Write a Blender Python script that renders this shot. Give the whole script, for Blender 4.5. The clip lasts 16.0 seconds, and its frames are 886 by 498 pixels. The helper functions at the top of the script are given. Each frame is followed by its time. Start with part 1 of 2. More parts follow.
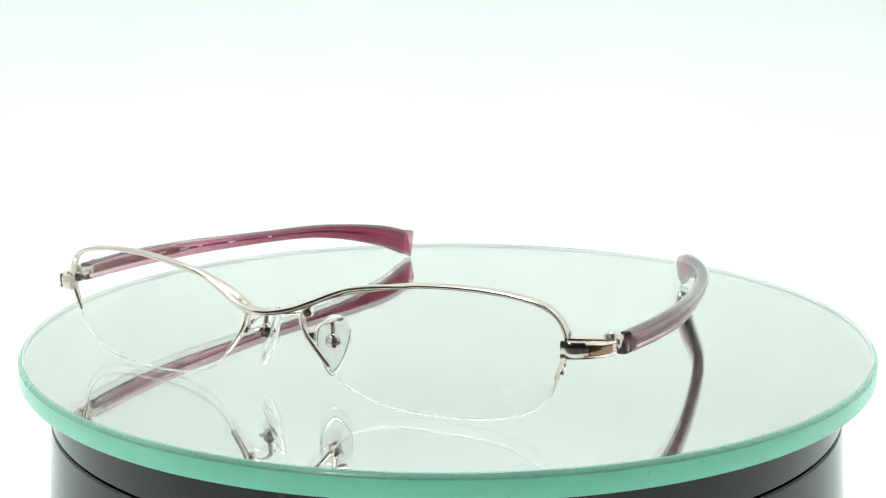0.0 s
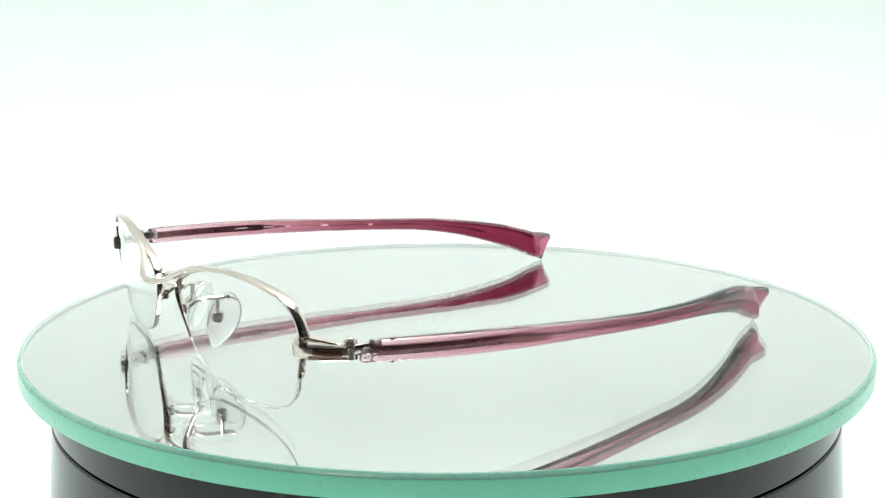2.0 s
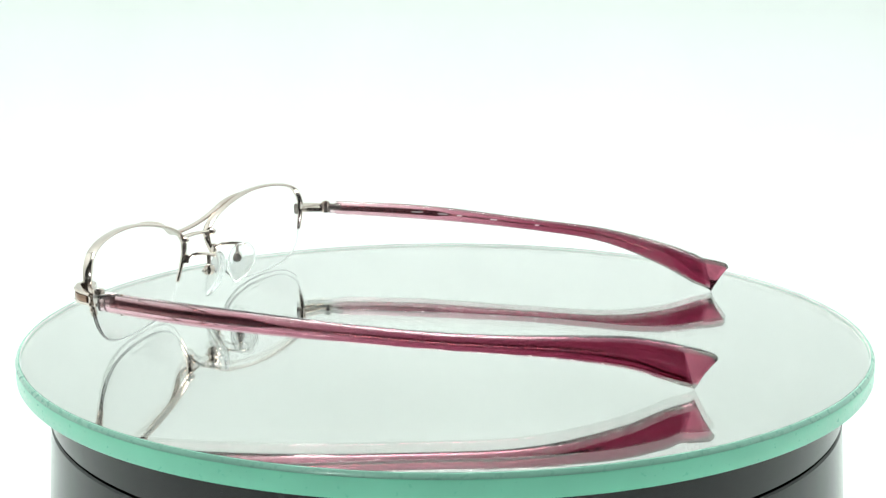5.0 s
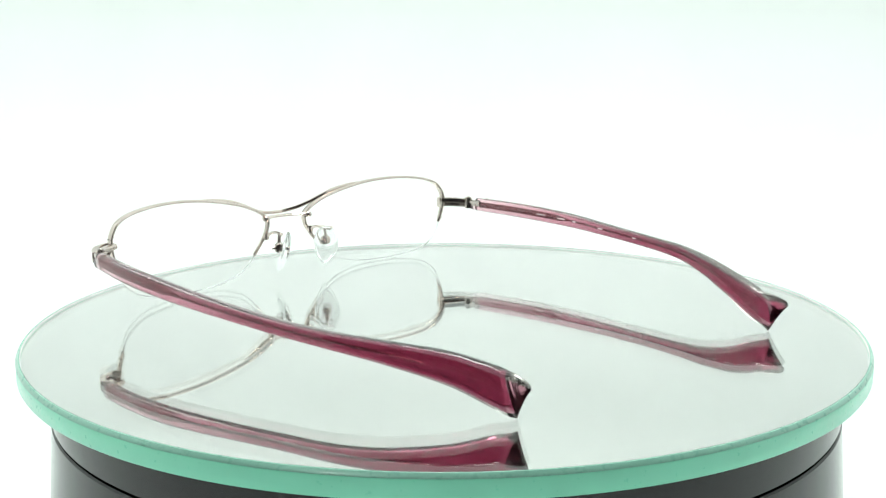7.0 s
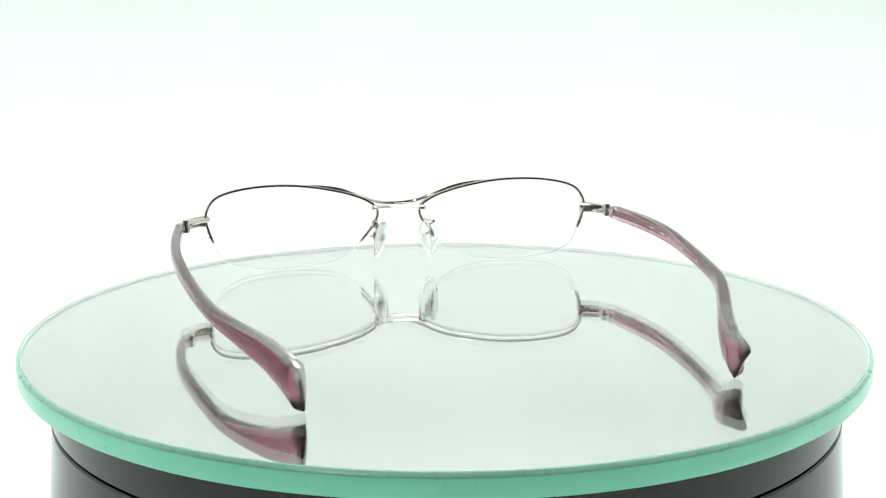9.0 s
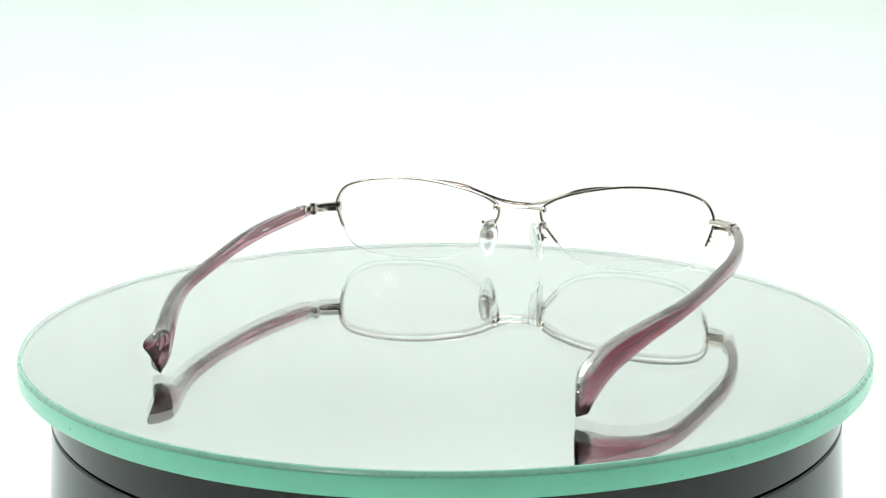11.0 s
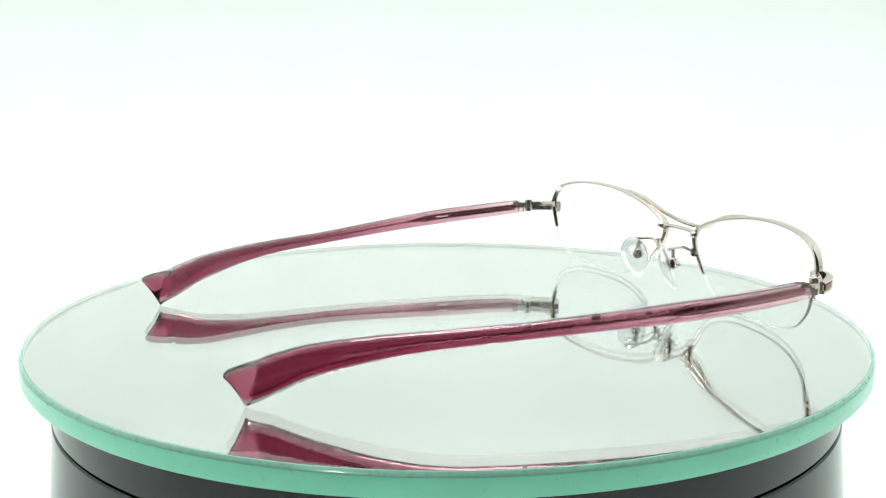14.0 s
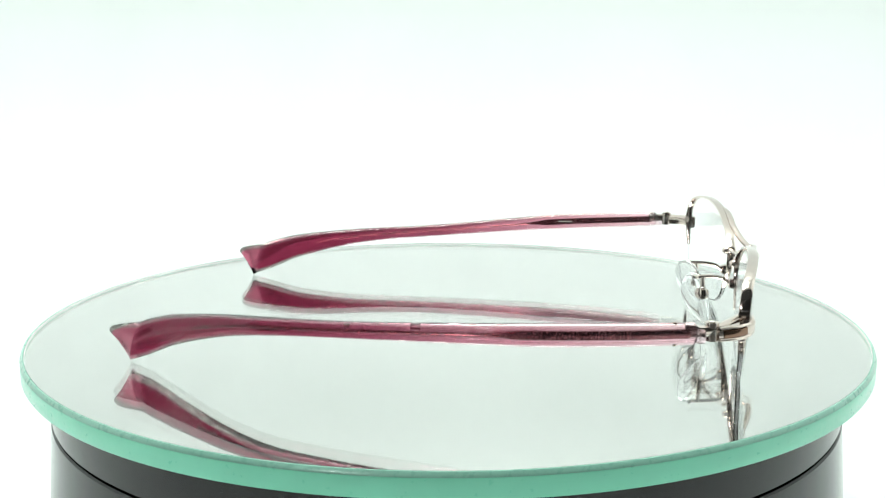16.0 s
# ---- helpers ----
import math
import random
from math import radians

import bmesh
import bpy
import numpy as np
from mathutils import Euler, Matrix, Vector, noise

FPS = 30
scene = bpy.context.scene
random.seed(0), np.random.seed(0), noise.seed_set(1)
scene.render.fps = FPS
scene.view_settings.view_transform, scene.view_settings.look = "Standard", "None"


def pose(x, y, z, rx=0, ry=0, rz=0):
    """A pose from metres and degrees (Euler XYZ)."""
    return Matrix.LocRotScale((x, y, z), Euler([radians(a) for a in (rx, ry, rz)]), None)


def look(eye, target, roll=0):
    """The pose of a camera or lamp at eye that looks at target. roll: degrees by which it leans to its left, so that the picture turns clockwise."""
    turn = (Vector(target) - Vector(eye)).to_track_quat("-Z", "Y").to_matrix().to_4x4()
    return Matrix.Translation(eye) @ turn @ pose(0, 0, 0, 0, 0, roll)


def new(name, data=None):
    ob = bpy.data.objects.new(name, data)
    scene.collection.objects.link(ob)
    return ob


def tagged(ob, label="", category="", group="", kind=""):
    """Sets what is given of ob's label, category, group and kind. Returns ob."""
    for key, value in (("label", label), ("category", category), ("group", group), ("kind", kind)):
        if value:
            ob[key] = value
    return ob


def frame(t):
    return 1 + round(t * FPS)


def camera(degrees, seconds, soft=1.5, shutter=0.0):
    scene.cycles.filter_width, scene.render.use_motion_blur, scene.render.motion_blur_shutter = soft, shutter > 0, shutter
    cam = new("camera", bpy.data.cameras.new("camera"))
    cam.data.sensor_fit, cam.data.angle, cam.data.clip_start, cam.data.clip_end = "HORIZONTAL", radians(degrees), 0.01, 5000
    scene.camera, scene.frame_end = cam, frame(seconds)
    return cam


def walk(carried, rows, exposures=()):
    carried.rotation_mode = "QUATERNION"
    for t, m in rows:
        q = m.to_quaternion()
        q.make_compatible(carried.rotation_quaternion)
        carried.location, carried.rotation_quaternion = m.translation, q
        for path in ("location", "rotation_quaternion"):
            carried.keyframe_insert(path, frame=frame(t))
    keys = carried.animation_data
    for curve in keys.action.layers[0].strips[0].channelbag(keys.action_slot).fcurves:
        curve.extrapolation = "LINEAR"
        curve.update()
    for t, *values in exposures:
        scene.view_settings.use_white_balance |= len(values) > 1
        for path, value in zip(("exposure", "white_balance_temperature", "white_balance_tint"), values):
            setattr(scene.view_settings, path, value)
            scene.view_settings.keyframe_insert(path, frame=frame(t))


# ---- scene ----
# Eyeglasses on a mirrored glass disc that a black turntable spins inside a small white photo tent.
# Plan: turntable axis at x = y = 0, top of the glass at z = 0; the disc is 0.216 m across.

# camera: stands still in front of the open side of the tent
EYE = Vector((0.0, -0.2881, 0.0745))
PITCH, YAW = radians(10.958), radians(-0.167)
AIM = EYE + Vector((math.sin(YAW) * math.cos(PITCH), math.cos(YAW) * math.cos(PITCH), -math.sin(PITCH)))
cam = camera(43.93, 16.0, soft=1.25)
walk(cam, [(0.0, look(EYE, AIM, -0.107)), (16.0, look(EYE, AIM, -0.107))], exposures=[(0.0, 0.0), (16.0, 0.0)])

# ---- world and lights ----
world = bpy.data.worlds.new("dim_room")
scene.world = world
world.use_nodes = True
world.node_tree.nodes["Background"].inputs["Color"].default_value = (0.62, 0.70, 0.68, 1)
world.node_tree.nodes["Background"].inputs["Strength"].default_value = 0.06


def area_lamp(name, place, target, size, size_y, watts, color, shape="RECTANGLE"):
    data = bpy.data.lights.new(name, "AREA")
    data.shape, data.size, data.size_y, data.energy, data.color = shape, size, size_y, watts, color
    ob = new(name, data)
    ob.matrix_world = look(place, target)
    return ob


LED = (0.925, 1.0, 0.96)
area_lamp("tent_roof_led_panel", (0, 0.08, 0.84), (0, 0.08, 0), 0.46, 0.36, 7.35, LED)
for x, y, z in ((-0.3427, -0.6719, 0.4011), (-0.3101, -0.7065, 0.3738)):
    area_lamp("round_led_lamp", (x, y, z), (0, -0.1, 0), 0.036, 0.036, 0.4, (1.0, 1.0, 0.98), "DISK")

# ---- materials ----


def material(name):
    m = bpy.data.materials.new(name)
    m.use_nodes = True
    return m, m.node_tree.nodes, m.node_tree.links, m.node_tree.nodes["Principled BSDF"]


def noise_node(nodes, links, scale, detail=3.0):
    co = nodes.new("ShaderNodeTexCoord")
    n = nodes.new("ShaderNodeTexNoise")
    n.inputs["Scale"].default_value, n.inputs["Detail"].default_value = scale, detail
    links.new(co.outputs["Object"], n.inputs["Vector"])
    return n


def ramp_node(nodes, links, source, stops):
    r = nodes.new("ShaderNodeValToRGB")
    while len(r.color_ramp.elements) < len(stops):
        r.color_ramp.elements.new(0.5)
    for e, (p, c) in zip(r.color_ramp.elements, stops):
        e.position, e.color = p, (*c, 1)
    links.new(source, r.inputs["Fac"])
    return r


def bump_node(nodes, links, source, bsdf, strength, distance):
    b = nodes.new("ShaderNodeBump")
    b.inputs["Strength"].default_value, b.inputs["Distance"].default_value = strength, distance
    links.new(source, b.inputs["Height"])
    links.new(b.outputs["Normal"], bsdf.inputs["Normal"])


def surface(name, color, rough, metal=0.0, vary=0.06, scale=60.0, bump=0.0, depth=0.0001, coat=0.0):
    m, nodes, links, bsdf = material(name)
    n = noise_node(nodes, links, scale)
    lo, hi = [c * (1 - vary) for c in color], [min(1, c * (1 + vary)) for c in color]
    links.new(ramp_node(nodes, links, n.outputs["Fac"], [(0.3, lo), (0.7, hi)]).outputs["Color"], bsdf.inputs["Base Color"])
    fine = noise_node(nodes, links, scale * 9, 5)
    rr = ramp_node(nodes, links, fine.outputs["Fac"], [(0.3, [rough * 0.75] * 3), (0.75, [rough * 1.35] * 3)])
    links.new(rr.outputs["Color"], bsdf.inputs["Roughness"])
    bsdf.inputs["Metallic"].default_value = metal
    bsdf.inputs["Coat Weight"].default_value = coat
    if bump:
        bump_node(nodes, links, fine.outputs["Fac"], bsdf, bump, depth)
    return m


def clear(name, color, rough, ior):
    m, nodes, links, bsdf = material(name)
    bsdf.inputs["Base Color"].default_value = (*color, 1)
    bsdf.inputs["Roughness"].default_value, bsdf.inputs["IOR"].default_value = rough, ior
    bsdf.inputs["Transmission Weight"].default_value = 1.0
    return m


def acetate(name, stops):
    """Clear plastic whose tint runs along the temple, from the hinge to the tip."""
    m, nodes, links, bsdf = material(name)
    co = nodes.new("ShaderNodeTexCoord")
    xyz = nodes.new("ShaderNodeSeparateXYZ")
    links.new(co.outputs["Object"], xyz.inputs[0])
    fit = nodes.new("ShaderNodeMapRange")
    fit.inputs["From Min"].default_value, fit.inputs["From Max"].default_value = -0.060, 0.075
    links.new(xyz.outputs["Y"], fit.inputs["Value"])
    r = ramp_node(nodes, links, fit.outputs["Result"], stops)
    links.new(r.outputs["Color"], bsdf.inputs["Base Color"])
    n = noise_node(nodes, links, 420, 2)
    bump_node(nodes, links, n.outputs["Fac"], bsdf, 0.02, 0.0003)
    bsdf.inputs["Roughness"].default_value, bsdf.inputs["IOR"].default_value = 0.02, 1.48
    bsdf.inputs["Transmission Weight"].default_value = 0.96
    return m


FABRIC = surface("white_tent_fabric", (0.833, 0.86, 0.849), 0.9, vary=0.015, scale=14, bump=0.2, depth=0.0002)
ROOM = surface("dim_grey_wall", (0.07, 0.07, 0.07), 0.85, vary=0.1, scale=5)
GLASS = clear("disc_float_glass", (0.998, 1.0, 0.997), 0.0, 1.47)
MIRROR = surface("silver_mirror_coat", (0.993, 0.993, 0.97), 0.010, metal=1.0, vary=0.004, scale=30)
EDGE = surface("ground_green_glass_edge", (0.22, 0.78, 0.54), 0.35, vary=0.03, scale=90, coat=0.4)
BEVEL = surface("ground_bevel_glass", (0.25, 0.52, 0.41), 0.3, vary=0.015, scale=90, coat=0.4)
# pale tone painted for the light seen inside the disc's far edge
RIM_LIGHT = surface("rim_light_glass", (0.70, 0.68, 0.675), 0.5, vary=0.02, scale=90)
BLACK = surface("gloss_black_plastic", (0.008, 0.008, 0.009), 0.12, vary=0.2, scale=70)
BLACK.node_tree.nodes["Principled BSDF"].inputs["IOR"].default_value = 1.42
GROOVE = surface("matt_black_groove", (0.004, 0.004, 0.004), 0.7, vary=0.2, scale=70)
GOLD = surface("pale_rose_gold_metal", (0.69, 0.59, 0.54), 0.13, metal=1.0, vary=0.04, scale=260)
BRONZE = surface("brown_inlay_metal", (0.30, 0.18, 0.13), 0.16, metal=1.0, vary=0.08, scale=260)
STEEL = surface("bright_nickel_metal", (0.60, 0.55, 0.52), 0.2, metal=1.0, vary=0.05, scale=260)
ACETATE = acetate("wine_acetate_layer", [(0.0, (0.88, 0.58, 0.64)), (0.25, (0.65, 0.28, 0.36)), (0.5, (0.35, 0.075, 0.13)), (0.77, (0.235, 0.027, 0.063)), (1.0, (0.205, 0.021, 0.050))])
# clear skin; dark reflections in its edges are painted as grey, deeper at the tip
SKIN = acetate("reflection_grey_acetate", [(0.0, (0.92, 0.74, 0.79)), (0.3, (0.74, 0.56, 0.60)), (0.6, (0.46, 0.38, 0.38)), (1.0, (0.27, 0.26, 0.245))])
# same wine acetate, painted lighter for the light passing the thin cut end
TIP = acetate("light_through_thin_acetate", [(0.0, (0.60, 0.20, 0.28)), (1.0, (0.50, 0.13, 0.20))])
CORE = surface("bronze_core_strip", (0.33, 0.20, 0.20), 0.24, metal=1.0, vary=0.1, scale=300)
LENS = clear("coated_lens_resin", (0.9995, 1.0, 0.9995), 0.0, 1.15)
NYLON = clear("clear_nylon_cord", (0.99, 0.99, 0.99), 0.25, 1.14)
NYLON.node_tree.nodes["Principled BSDF"].inputs["Transmission Weight"].default_value = 0.85
SILICONE = clear("clear_silicone_pad", (0.98, 0.99, 0.99), 0.06, 1.25)
SILICONE.node_tree.nodes["Principled BSDF"].inputs["Transmission Weight"].default_value = 0.92
PRINT = surface("white_print", (0.66, 0.60, 0.60), 0.5, vary=0.05, scale=500)

# ---- helpers for shapes ----


def part(name, bm, mat, parent=None, label="", smooth=True):
    bmesh.ops.recalc_face_normals(bm, faces=bm.faces)
    me = bpy.data.meshes.new(name)
    bm.to_mesh(me)
    bm.free()
    me.materials.append(mat)
    if smooth:
        me.polygons.foreach_set("use_smooth", [True] * len(me.polygons))
        me.set_sharp_from_angle(angle=radians(34))
    ob = new(name, me)
    if parent:
        ob.parent = parent
    if label:
        tagged(ob, label)
    return ob


def lathe(rings, n=192, center=(0, 0), closed=True):
    """A solid of revolution from (radius, z) pairs; the last joins the first when closed, else the ends are capped."""
    bm = bmesh.new()
    rows = []
    for r, z in rings:
        rows.append([bm.verts.new((center[0] + r * math.cos(2 * math.pi * k / n), center[1] + r * math.sin(2 * math.pi * k / n), z)) for k in range(n)])
    pairs = list(zip(rows, rows[1:])) + ([(rows[-1], rows[0])] if closed else [])
    for a, b in pairs:
        for k in range(n):
            bm.faces.new((a[k], a[(k + 1) % n], b[(k + 1) % n], b[k]))
    if not closed:
        bm.faces.new(rows[0])
        bm.faces.new(rows[-1])
    return bm


def spline(knots, steps=6):
    """Points on a smooth curve through the knots."""
    k = [Vector(p) for p in knots]
    k = [2 * k[0] - k[1]] + k + [2 * k[-1] - k[-2]]
    out = []
    for i in range(1, len(k) - 2):
        a, b, c, d = k[i - 1:i + 3]
        for j in range(steps):
            t = j / steps
            out.append(0.5 * (2 * b + (c - a) * t + (2 * a - 5 * b + 4 * c - d) * t * t + (3 * b - a - 3 * c + d) * t ** 3))
    return out + [k[-2]]


def section(w, h, n=12, power=3.0):
    """A rounded rectangle, 2w by 2h."""
    out = []
    for k in range(n):
        a = 2 * math.pi * (k + 0.5) / n
        c, s = math.cos(a), math.sin(a)
        q = (abs(c) ** power + abs(s) ** power) ** (-1 / power)
        out.append((w * c * q, h * s * q))
    return out


def sweep(bm, points, sizes, side=None, n=12, power=3.0):
    """A bar along points. sizes: (half width, half height) at each point; side(i) gives the width's direction."""
    rings = []
    for i, p in enumerate(points):
        t = (points[min(i + 1, len(points) - 1)] - points[max(i - 1, 0)]).normalized()
        w = side(i) if side else Vector((0, 0, 1)).cross(t)
        w = (w - t * w.dot(t)).normalized()
        u = t.cross(w)
        a, b = sizes[i] if isinstance(sizes, list) else sizes
        rings.append([bm.verts.new(p + w * x + u * y) for x, y in section(a, b, n, power)])
    for r, s in zip(rings, rings[1:]):
        for k in range(n):
            bm.faces.new((r[k], r[(k + 1) % n], s[(k + 1) % n], s[k]))
    bm.faces.new(rings[0])
    bm.faces.new(rings[-1])
    return bm


def block(bm, place, size, turn=0.0, bevel=0.0002):
    """A box with bevelled edges, turned about z by degrees."""
    made = bmesh.ops.create_cube(bm, size=1.0, matrix=pose(*place, 0, 0, turn) @ Matrix.Diagonal((*size, 1)))
    edges = list({e for v in made["verts"] for e in v.link_edges})
    bmesh.ops.bevel(bm, geom=edges, offset=bevel, segments=2, profile=0.5, affect="EDGES")
    return bm


def ball(bm, place, size):
    bmesh.ops.create_uvsphere(bm, u_segments=16, v_segments=10, radius=1.0, matrix=Matrix.Translation(place) @ Matrix.Diagonal((*size, 1)))
    return bm


def mm(*v):
    return Vector(v) * 0.001


# ---- the tent ----


def tent():
    # floor, cove and back wall in one white sheet
    bm = bmesh.new()
    line = [(-0.25, -0.062), (0.115, -0.062)]
    line += [(0.115 + 0.195 * math.sin(radians(a)), 0.133 - 0.195 * math.cos(radians(a))) for a in range(5, 91, 5)] + [(0.31, 0.90)]
    rows = [[bm.verts.new((x, y, z)) for y, z in line] for x in (-0.48, 0.48)]
    back = [[bm.verts.new((x, y + (0.006 if z > 0.125 else 0.0), z - 0.006)) for y, z in line] for x in (-0.48, 0.48)]
    for i in range(len(line) - 1):
        bm.faces.new((rows[0][i], rows[1][i], rows[1][i + 1], rows[0][i + 1]))
        bm.faces.new((back[0][i], back[0][i + 1], back[1][i + 1], back[1][i]))
    tagged(part("backdrop", bm, FABRIC), "seamless white sweep of photo tent fabric", "backdrop", kind="structure")
    for name, x in (("wall_west", -0.485), ("wall_east", 0.485)):
        tagged(part(name, block(bmesh.new(), (x, 0.035, 0.42), (0.006, 0.56, 0.97)), FABRIC), "white fabric side of the photo tent", "wall", kind="structure")
    tagged(part("ceiling", block(bmesh.new(), (0, 0.035, 0.904), (0.96, 0.56, 0.006)), FABRIC), "white fabric roof of the photo tent", "ceiling", kind="structure")
    tagged(part("wall_south", block(bmesh.new(), (0, -1.6, 0.5), (3.4, 0.05, 2.0)), ROOM), "dim grey room wall facing the tent", "wall", kind="structure")
    tagged(part("floor", block(bmesh.new(), (0, -0.6, -0.09), (3.4, 2.6, 0.03)), ROOM), "dim grey table under the photo tent", "floor", kind="structure")


# ---- turntable ----
RADIUS = 0.1085
OFF = (0.00043, -0.00026)


def turntable():
    stand = new("turntable")
    tagged(stand, "round gloss black motor turntable on white fabric", "turntable")
    part("body", lathe([(0.0, -0.0605), (0.1034, -0.0605), (0.1044, -0.0595), (0.1033, -0.0360), (0.1020, -0.0176), (0.1016, -0.0172), (0.0, -0.0174)][1:-1], closed=False), BLACK, stand)
    part("groove", lathe([(0.1000, -0.0176), (0.1000, -0.0166)], closed=False), GROOVE, stand, "dark gap under the platter")
    platter = part("platter", lathe([(0.1006, -0.0168), (0.1018, -0.0164), (0.1020, -0.0066), (0.1012, -0.0060)], closed=False), BLACK, stand, "gloss black rotating platter")
    return stand, platter


def glass_disc():
    disc = new("glass_disc")
    tagged(disc, "round mirror-backed glass plate with green ground edge", "glass plate")
    r, th, deep = RADIUS, 0.0050, 0.0037
    pane = part("pane", lathe([(r - 0.0007, -deep), (r - 0.0007, -0.0011), (r - 0.0010, -0.0010), (r - 0.0010, 0.0)], center=OFF, closed=False), GLASS, disc, "clear polished glass")
    pane.visible_shadow = False
    part("mirror_backing", lathe([(r - 0.0013, -th - 0.0004), (r - 0.0013, -deep - 0.00008)], center=OFF, closed=False), MIRROR, disc, "silvered mirror layer")
    # added ring: brightens the rim seen through the glass, which renders dark without it
    part("rim_light_ring", lathe([(r - 0.0011, -deep + 0.0001), (r - 0.0010, -deep + 0.0001), (r - 0.0010, -0.0008), (r - 0.0011, -0.0008)], center=OFF), RIM_LIGHT, disc, "added pale ring painted as light inside the rim")
    part("ground_edge", lathe([(r - 0.0009, -th - 0.0003), (r - 0.0004, -th - 0.0003), (r, -th + 0.0003), (r, -0.0010), (r - 0.0009, -0.0010)], center=OFF), EDGE, disc, "mint green ground glass rim")
    part("bevel", lathe([(r - 0.00092, -0.00096), (r - 0.00002, -0.00096), (r - 0.00012, -0.0006), (r - 0.0006, 0.0), (r - 0.00092, 0.0)], center=OFF), BEVEL, disc, "narrow grey-green ground bevel")
    return disc


# ---- eyeglasses ----
MID = -1.4      # the bridge's x, mm


def sheet_y(x, z):
    """Where the lens sheet lies, mm: wrapped round the face, bulging and leaning a little."""
    return -75.3 + 2.4e-5 * abs(x) ** 3 + 0.07 * (20 - z) + (z - 14) ** 2 / 300


def sheet(side, x, z, out=0.0):
    return mm(MID + side * x, sheet_y(x, z) + out + (0.003 * x if side > 0 else 0.0), z)


RIM = [(60.8, 10.6), (62.6, 16.2), (62.6, 20.2), (60.2, 24.0), (55.5, 26.0), (48.5, 27.1), (41, 27.4), (33, 27.0), (25, 25.8), (17, 23.9), (11, 21.6), (7.4, 18.9), (7.4, 15.6), (9.6, 11.9), (12.9, 8.0)]
CORD = [(12.9, 8.0), (15.5, 5.2), (20, 2.6), (27, 0.9), (36, 0.45), (45, 0.8), (52, 2.0), (57, 4.4), (59.7, 7.6), (60.8, 10.6)]


def front(glasses, side):
    top = spline([(x, z, 0) for x, z in RIM])
    low = spline([(x, z, 0) for x, z in CORD])
    # rim wire: a strip deeper than it is high
    pts = [sheet(side, p.x, p.y, 0.1) for p in top]
    deep = [(0.0007 + 0.00045 * min(1.0, max(0.0, (p.y - 11) / 8)), 0.00047) for p in top]
    part("rim", sweep(bmesh.new(), pts, deep, side=lambda i: Vector((0, 1, 0.05)), n=16, power=3.4), GOLD, glasses)
    part("nylon_cord", sweep(bmesh.new(), [sheet(side, p.x, p.y) for p in low], (0.00026, 0.00026), side=lambda i: Vector((0, 1, 0)), n=8, power=2), NYLON, glasses, "clear nylon cord under the lens")
    # lens: a curved shell inside rim and cord
    loop = top[:-1] + low[:-1]
    cx, cz = 36.0, 14.5
    bm = bmesh.new()
    faces = []
    rows = {}
    for layer, out in ((0, -0.45), (1, 0.55)):
        prev = None
        for f in (1.0, 0.94, 0.86, 0.76, 0.66, 0.55, 0.44, 0.32, 0.2, 0.1):
            ring = []
            for p in loop:
                x, z = cx + (p.x - cx) * f, cz + (p.y - cz) * f
                ring.append(bm.verts.new(sheet(side, x, z, out)))
            if prev:
                for k in range(len(ring)):
                    bm.faces.new((prev[k], prev[(k + 1) % len(ring)], ring[(k + 1) % len(ring)], ring[k]))
            else:
                rows[layer] = ring
            prev = ring
        mid = bm.verts.new(sheet(side, cx, cz, out))
        for k in range(len(prev)):
            bm.faces.new((prev[k], prev[(k + 1) % len(prev)], mid))
    n = len(loop)
    for k in range(n):
        bm.faces.new((rows[0][k], rows[0][(k + 1) % n], rows[1][(k + 1) % n], rows[1][k]))
    lens = part("lens", bm, LENS, glasses, "clear resin demo lens")
    lens.visible_shadow = False
    # end piece: a flat metal arm that wraps round the corner, with a brown inlay
    arm = spline([sheet(side, 62.2, 17.2, -1.2), mm(MID + side * 64.6, -70.2, 17.2), mm(MID + side * 67.8, -67.2, 17.0), mm(MID + side * 69.6, -63.2, 16.8)], 5)
    sizes = [(0.0008, 0.00178 - 0.0004 * i / (len(arm) - 1)) for i in range(len(arm))]
    end = part("end_piece", sweep(bmesh.new(), arm, sizes, n=16, power=5), GOLD, glasses)
    inlay = [p + Vector((side * 0.00060, -0.00045, 0)) for p in arm[8:15]]
    part("inlay", sweep(bmesh.new(), inlay, (0.0004, 0.0008), n=12, power=5), BRONZE, end, "brown metal inlay")
    for up in (-1, 1):
        rail = [p + Vector((side * 0.0004, -0.0003, up * (0.00125 - 0.00002 * i))) for i, p in enumerate(arm[7:])]
        part("inlay_rail", sweep(bmesh.new(), rail, (0.0007, 0.00038), n=10, power=3), GOLD, end)
    tongue = [sheet(side, 62.0, 18.2, 1.0), mm(MID + side * 65.8, -66.0, 18.0), mm(MID + side * 69.0, -63.0, 17.6), mm(MID + side * 69.6, -59.6, 17.4)]
    part("hinge_leaf", sweep(bmesh.new(), spline(tongue, 4), (0.0010, 0.0009), n=12, power=3), GOLD, glasses)
    for up, mat in ((-1.3, GOLD), (0.0, STEEL), (1.3, GOLD)):
        bm = bmesh.new()
        bmesh.ops.create_cone(bm, cap_ends=True, segments=20, radius1=0.00135, radius2=0.00135, depth=0.00115, matrix=Matrix.Translation(mm(MID + side * 69.0, -62.2, 17.2 + up)))
        part("hinge_knuckle", bm, mat, glasses)
    ball(bm := bmesh.new(), mm(MID + side * 69.0, -62.2, 19.15), (0.0008, 0.0008, 0.0003))
    part("hinge_screw", bm, STEEL, glasses)
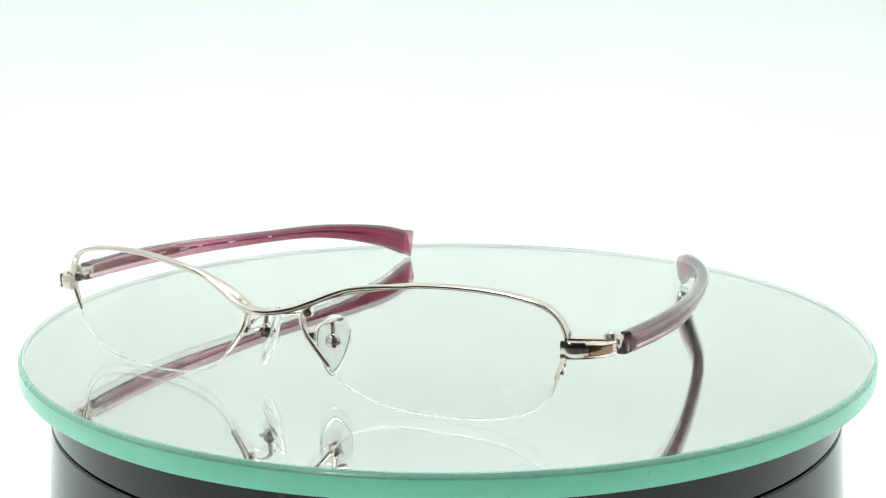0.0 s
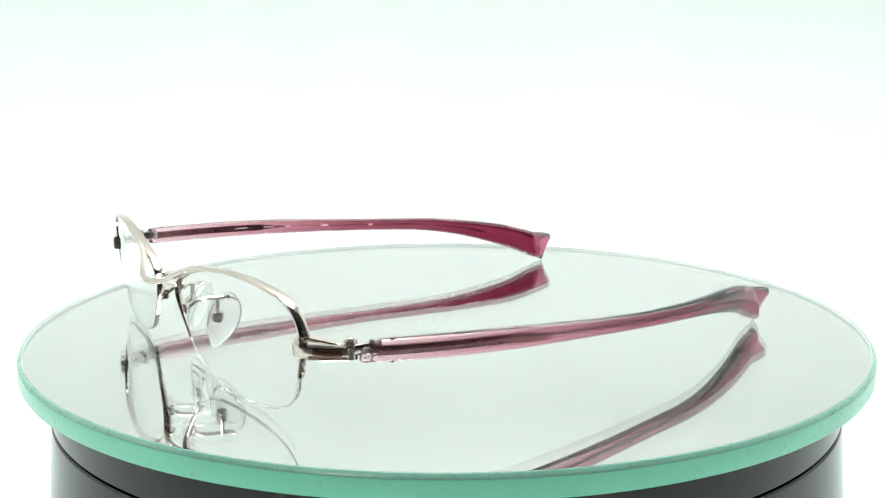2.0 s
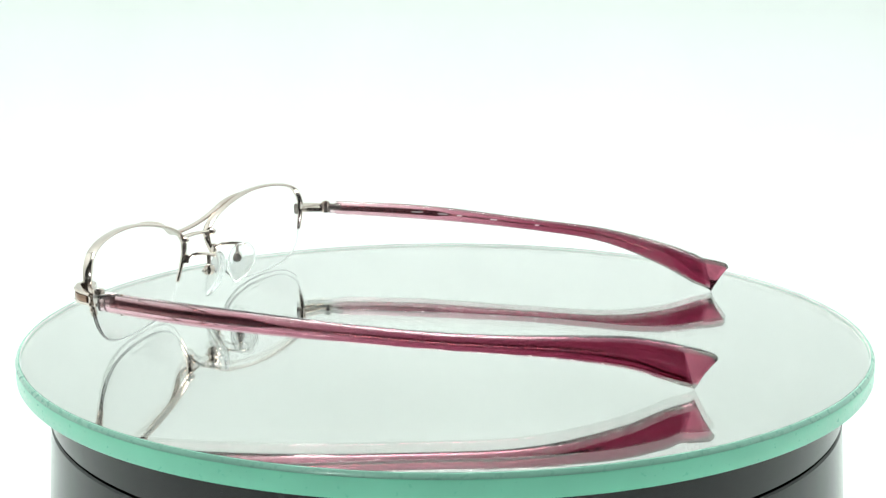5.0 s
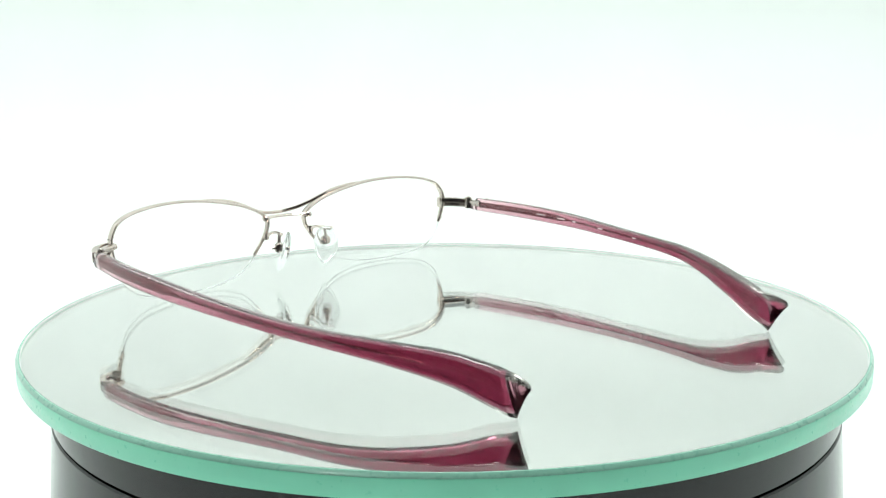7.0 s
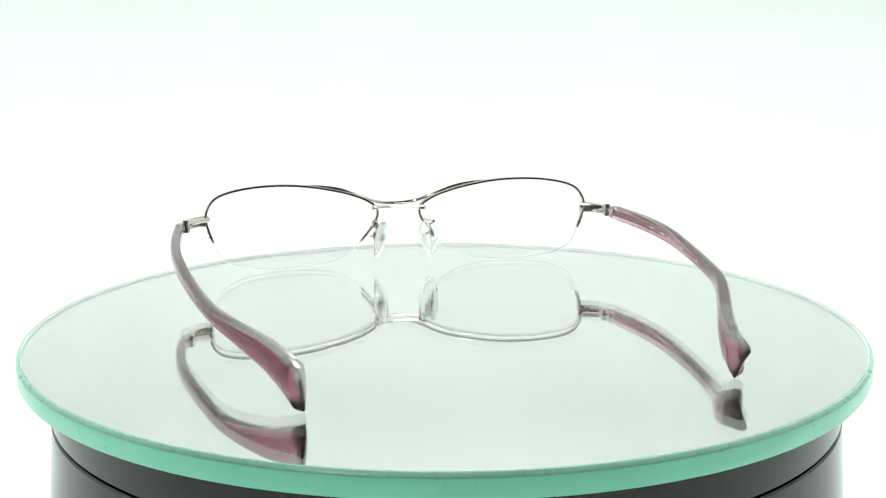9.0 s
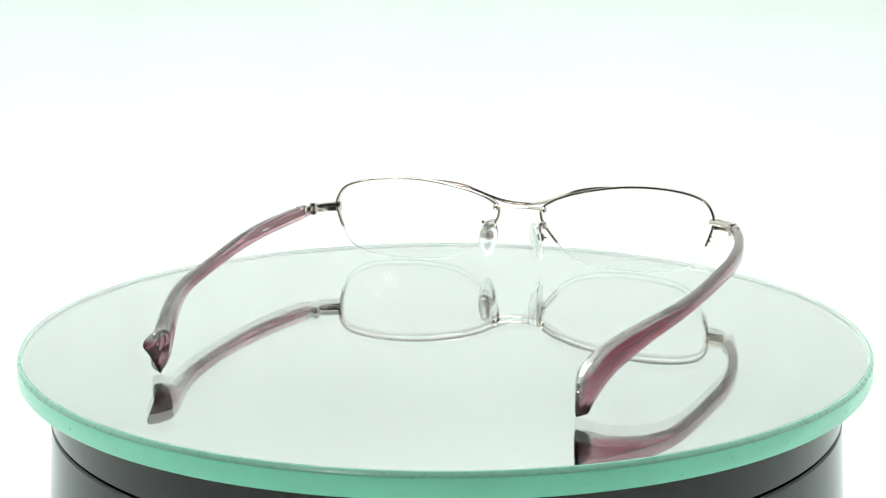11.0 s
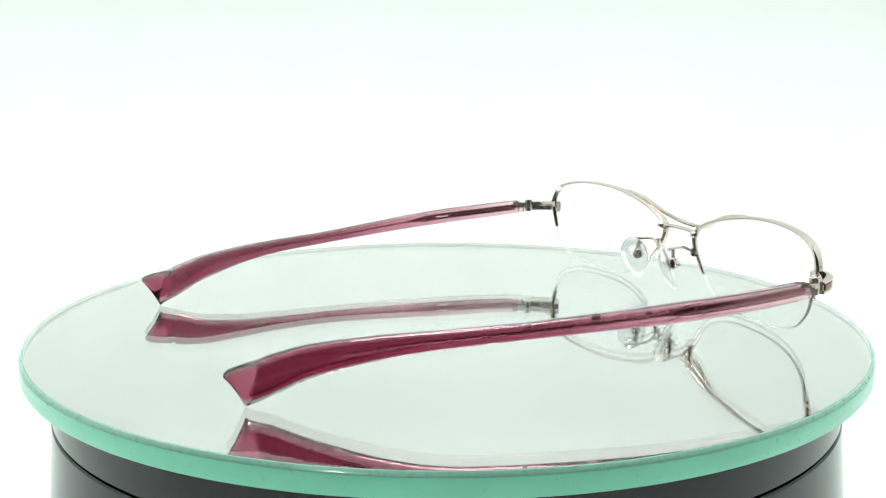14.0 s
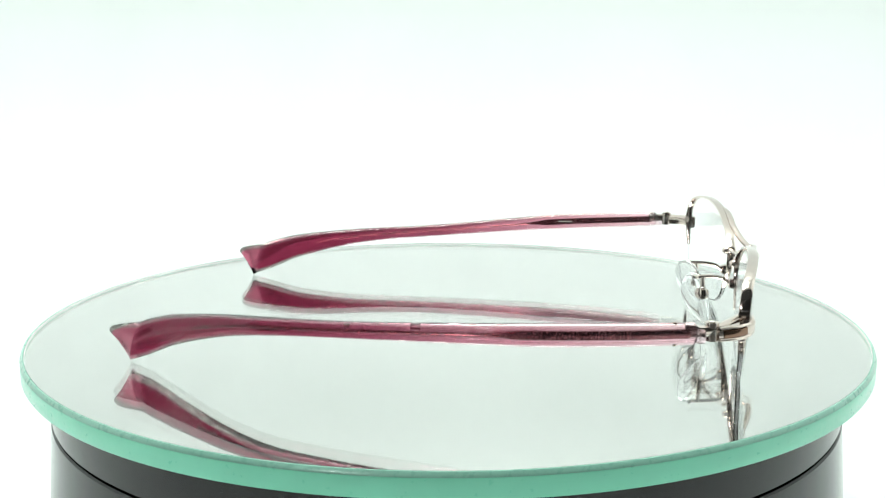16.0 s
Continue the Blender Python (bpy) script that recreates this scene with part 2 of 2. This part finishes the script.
    # nose pad on its bent wire
    wire = spline([sheet(side, 8.6, 13.0, 0.9), mm(MID + side * 8.2, -71.6, 14.6), mm(MID + side * 8.1, -69.6, 15.2), mm(MID + side * 8.5, -66.8, 15.3), mm(MID + side * 9.0, -64.9, 15.2)], 5)
    wire_part = part("pad_arm", sweep(bmesh.new(), wire, (0.00046, 0.00046), side=lambda i: Vector((side, 0.2, 0.1)), n=8, power=2), GOLD, glasses)
    curl = [mm(MID + side * 9.0, -64.9, 15.2), mm(MID + side * 9.5, -64.2, 15.3), mm(MID + side * 9.6, -63.7, 15.5)]
    part("arm_tip", sweep(bmesh.new(), spline(curl, 4), (0.0005, 0.0005), side=lambda i: Vector((side, 0.3, 0.1)), n=8, power=2), GOLD, wire_part)
    part("arm_mount", block(bmesh.new(), sheet(side, 8.5, 13.6, 1.3), (0.0015, 0.0017, 0.0026), 20 * side, 0.0005), GOLD, wire_part)
    post = [mm(MID + side * 8.6, -66.3, 15.2), mm(MID + side * 8.75, -66.3, 13.4), mm(MID + side * 8.8, -66.3, 11.8)]
    part("post", sweep(bmesh.new(), post, (0.00058, 0.00058), side=lambda i: Vector((1, 0, 0)), n=10, power=2), GOLD, wire_part)
    boss = mm(MID + side * 8.8, -66.3, 10.9)
    holder = part("pad_box", block(bmesh.new(), boss, (0.0032, 0.0029, 0.0031), -25 * side, 0.0012), GOLD, glasses)
    across = Vector((math.cos(radians(-25 * side)), math.sin(radians(-25 * side)), 0))
    for end_x in (-1, 1):
        pin = [boss + across * end_x * 0.0012, boss + across * end_x * 0.0023]
        part("pin", sweep(bmesh.new(), pin, (0.00042, 0.00042), side=lambda i: Vector((0, 0, 1)), n=10, power=2), STEEL, holder)
    ball(bm := bmesh.new(), boss + mm(0, 0, 1.35), (0.0009, 0.0009, 0.0005))
    part("collar", bm, STEEL, holder)
    bm = bmesh.new()
    m = pose(0, 0, 0, -12.4, -16.8, -34.7)
    bmesh.ops.create_uvsphere(bm, u_segments=32, v_segments=20, radius=1.0)
    for v in bm.verts:
        # a teardrop, wide above, dished on the side that holds the boss, with a thick round lip
        wide = 1.0 + 0.30 * v.co.z - 0.10 * v.co.z * v.co.z
        r = math.hypot(v.co.y, v.co.z)
        dish = (0.75 if v.co.x * side > 0 else 0.0) * max(0.0, 1 - r * r) ** 2
        q = m @ Vector((v.co.x * (1.45 - dish) + 0.5 * v.co.z * v.co.z - 0.2, v.co.y * 3.8 * wide, v.co.z * 6.7))
        v.co = mm(MID + side * (8.1 + q.x), -65.0 + q.y, 9.6 + q.z)
    part("nose_pad", bm, SILICONE, glasses, "clear silicone nose pad")
    for x, z in ((61.5, 12.0), (61.9, 13.6)):
        ball(bm := bmesh.new(), sheet(side, x, z, 0.1) + Vector((side * 0.0005, 0, 0)), (0.0003, 0.0006, 0.0005))
        part("cord_eyelet", bm, GOLD, glasses)
    for out in (-0.35, 0.45):
        ball(bm := bmesh.new(), sheet(side, 63.2, 20.0, out), (0.00022, 0.00022, 0.00022))
        part("cord_knot", bm, NYLON, glasses)


def bridge(glasses):
    half = [(34, -74.7, 26.9), (27, -75.7, 26.4), (20, -76.1, 25.3), (16, -76.3, 24.0), (11, -77.5, 21.9), (7, -79.0, 20.4), (3, -80.1, 19.6)]
    bar = [(MID - x, y, z) for x, y, z in half] + [(MID, -80.4, 19.4)] + [(MID + x, y, z) for x, y, z in half[::-1]]
    pts = spline(bar, 5)
    thin = [min(1.0, 0.45 + 0.09 * min(i, len(pts) - 1 - i)) for i in range(len(pts))]
    part("brow_bar", sweep(bmesh.new(), [p * 0.001 for p in pts], [(0.00075 * k, 0.00058 * k) for k in thin], side=lambda i: Vector((0, 1, 0.15)), n=12, power=3), GOLD, glasses)
    pts = spline([(MID - 7.8, -74.6, 18.7), (MID - 3, -76.4, 18.7), (MID + 3, -76.4, 18.8), (MID + 7.8, -74.6, 19.0)], 5)
    part("brace", sweep(bmesh.new(), [p * 0.001 for p in pts], (0.0009, 0.00045), side=lambda i: Vector((0, 1, 0)), n=10, power=3), GOLD, glasses)
    for x, z in ((-8.0, 18.6), (8.0, 18.9)):
        ball(bm := bmesh.new(), mm(MID + x, -74.0, z), (0.00125, 0.0014, 0.0010))
        part("brace_end", bm, GOLD, glasses)


LINE_Y = [-58.6, -45, -30, -15, 0, 15, 30, 42, 54, 60.5, 66]
LINES = {1: ([69.4, 70.4, 70.6, 69.4, 67.3, 64.7, 61.4, 57.1, 51.7, 48.8, 46.6], [16.7, 15.9, 15.1, 14.1, 13.0, 12.0, 11.3, 10.4, 8.75, 6.95, 5.2]),
         -1: ([-71.4, -73.2, -73.8, -72.8, -70.5, -67.8, -64.3, -59.5, -54.0, -51.6, -50.3], [16.9, 16.6, 16.2, 15.7, 15.0, 14.3, 13.5, 12.0, 9.35, 7.2, 5.2])}
HALF = [2.2, 2.35, 2.35, 2.15, 1.9, 1.8, 2.0, 2.55, 3.5, 4.1, 4.6]
THICK = [1.45, 1.5, 1.5, 1.5, 1.5, 1.55, 1.6, 1.7, 1.85, 1.95, 2.0]


SHAPE = [(1.0, 0.0), (0.97, 0.42), (0.86, 0.74), (0.66, 0.91), (0.36, 1.0)]


def oval(w, h):
    """A bar's section: slightly bulging sides, well rounded shoulders, narrow flat top and bottom (18 points)."""
    q = [(w * a, h * b) for a, b in SHAPE]
    return q + [(-a, b) for a, b in q[::-1]] + [(-a, -b) for a, b in q[1:]] + [(a, -b) for a, b in q[:0:-1]]


def temple(glasses, side):
    xs, zs = LINES[side]
    mid = spline([(x, y, z) for x, y, z in zip(xs, LINE_Y, zs)], 5)
    size = spline([(w, h, 0) for w, h in zip(THICK, HALF)], 5)
    bm = bmesh.new()
    rings = []
    last = len(mid) - 1
    for i, p in enumerate(mid):
        t = (mid[min(i + 1, last)] - mid[max(i - 1, 0)])
        t.z = 0
        w = Vector((0, 0, 1)).cross(t.normalized())
        lean = max(0, i - last + 3) / 3 * 0.28
        rings.append([bm.verts.new((p + w * a + Vector((0, -lean * b, b))) * 0.001) for a, b in oval(size[i].x, size[i].y)])
        if i == 0:
            rings.insert(0, [bm.verts.new((p + w * a * 0.74 + Vector((0, -0.5, b * 0.8))) * 0.001) for a, b in oval(size[i].x, size[i].y)])
            rings.insert(0, [bm.verts.new((p + w * a * 0.4 + Vector((0, -0.6, b * 0.5))) * 0.001) for a, b in oval(size[i].x, size[i].y)])
    # the end, a crisp cut, starts on a ring of its own; it is cut on both faces to a slanting ridge with a rounded upper corner
    p, (wide, high, _) = mid[-1], size[-1]
    for reach, drop, slim in ((0.0, 0.0, 1.0), (0.5, 0.5, 0.64), (0.88, 1.2, 0.36), (0.97, 1.8, 0.27), (1.0, 2.6, 0.14)):
        ring = []
        for a, b in oval(wide * slim, high):
            u = (b / high + 1) / 2
            ring.append(bm.verts.new((p + w * a + Vector((side * (1.1 * u - 1.0) * reach, (1.9 + 4.6 * u) * reach - 0.28 * b * (1 - reach), b - 0.5 * (1 - u) * reach - u * u * drop))) * 0.001))
        rings.append(ring)
    n = len(rings[0])
    for j, (r, q) in enumerate(zip(rings, rings[1:])):
        if j == len(rings) - 6:     # the two rings at the cut coincide
            continue
        for k in range(n):
            f = bm.faces.new((r[k], r[(k + 1) % n], q[(k + 1) % n], q[k]))
            # the wine layer shows on the two broad faces, the skin with its painted dark reflections along the edges
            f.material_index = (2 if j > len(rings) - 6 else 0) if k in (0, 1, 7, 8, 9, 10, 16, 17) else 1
    for r in (rings[0], rings[-1]):
        for k in range(3):
            bm.faces.new((r[k], r[k + 1], r[7 - k], r[8 - k]))
            bm.faces.new((r[9 + k], r[10 + k], r[16 - k], r[17 - k]))
        bm.faces.new((r[3], r[4], r[5]))
        bm.faces.new((r[12], r[13], r[14]))
        bm.faces.new((r[0], r[8], r[9], r[17]))
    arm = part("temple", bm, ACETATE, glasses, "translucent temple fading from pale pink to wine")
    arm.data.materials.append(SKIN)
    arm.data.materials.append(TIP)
    # the plastic shoe that meets the hinge, and a cross pin behind it
    start = mid[0]
    part("shoe", block(bmesh.new(), (start + Vector((-side * 0.1, -1.3, -0.5))) * 0.001, (0.0023, 0.0022, 0.0030), 0, 0.0006), SKIN, arm, "clear pink plastic hinge shoe")
    for up in (-1, 1):
        place = mid[1].lerp(mid[2], 0.4) * 0.001 + Vector((side * 0.0003, 0, up * 0.0021))
        part("pin", block(bmesh.new(), place, (0.0007, 0.0008, 0.0007), 0, 0.0002), BRONZE, arm, "dark cross pin")
    core = [mid[0].lerp(mid[1], 0.35)] + mid[1:-12]
    wide = [(0.00045, 0.0009 if q.y < -24 else max(0.00026, 0.0009 - 0.0001 * (q.y + 24))) for q in core]
    part("core_wire", sweep(bmesh.new(), [q * 0.001 for q in core], wide, n=10, power=4), CORE, arm, "brown metal core strip")
    # hinge tongue that enters the plastic
    bm = bmesh.new()
    block(bm, mm(side * abs(xs[0]) - side * 0.6, -59.6, 17.3), (0.0016, 0.0058, 0.0022), 0, 0.0005)
    part("hinge_tongue", bm, STEEL, glasses, "nickel hinge tongue")
    # printed marks on the inner face
    marks = [(-31.0, 4.2)] if side > 0 else [(-29.0, 3.8), (-20.6, 3.4), (-16.0, 1.6), (-3.0, 2.2), (13.0, 1.4)]
    for y, w in marks:
        i = min(range(len(mid)), key=lambda k: abs(mid[k].y - y))
        t = (mid[i + 1] - mid[i - 1]).normalized()
        q = mid[i] - Vector((side * (size[i].x + 0.03), 0, -0.2))
        bm = bmesh.new()
        block(bm, q * 0.001, (0.00004, 0.001 * w, 0.00036), math.degrees(math.atan2(-t.x, t.y)), 0.00002)
        part("print_bar", bm, PRINT, arm, "small white printed mark")


def eyeglasses():
    glasses = new("eyeglasses")
    tagged(glasses, "half-rim glasses, rose gold metal with wine translucent temples", "eyeglasses")
    for side in (1, -1):
        front(glasses, side)
        temple(glasses, side)
    bridge(glasses)
    return glasses


tent()
stand, platter = turntable()
disc = glass_disc()
glasses = eyeglasses()

# ---- what turns ----
DRIFT_T = [0, 2, 4, 6.5, 9, 11.5, 14, 16]
DRIFT = [-0.19, -0.15, -0.33, 0.05, 0.85, 0.63, -0.05, -0.87]


def spin_angle(t):
    return -27.27 - 15.583 * t + float(np.interp(t, DRIFT_T, DRIFT))


def motions():
    rows = [(t, pose(0, 0, 0, 0, 0, spin_angle(t))) for t in (0, 2, 4, 6.5, 9, 11.5, 14, 16)]
    for thing in (glasses, disc, platter):
        walk(thing, rows)


motions()
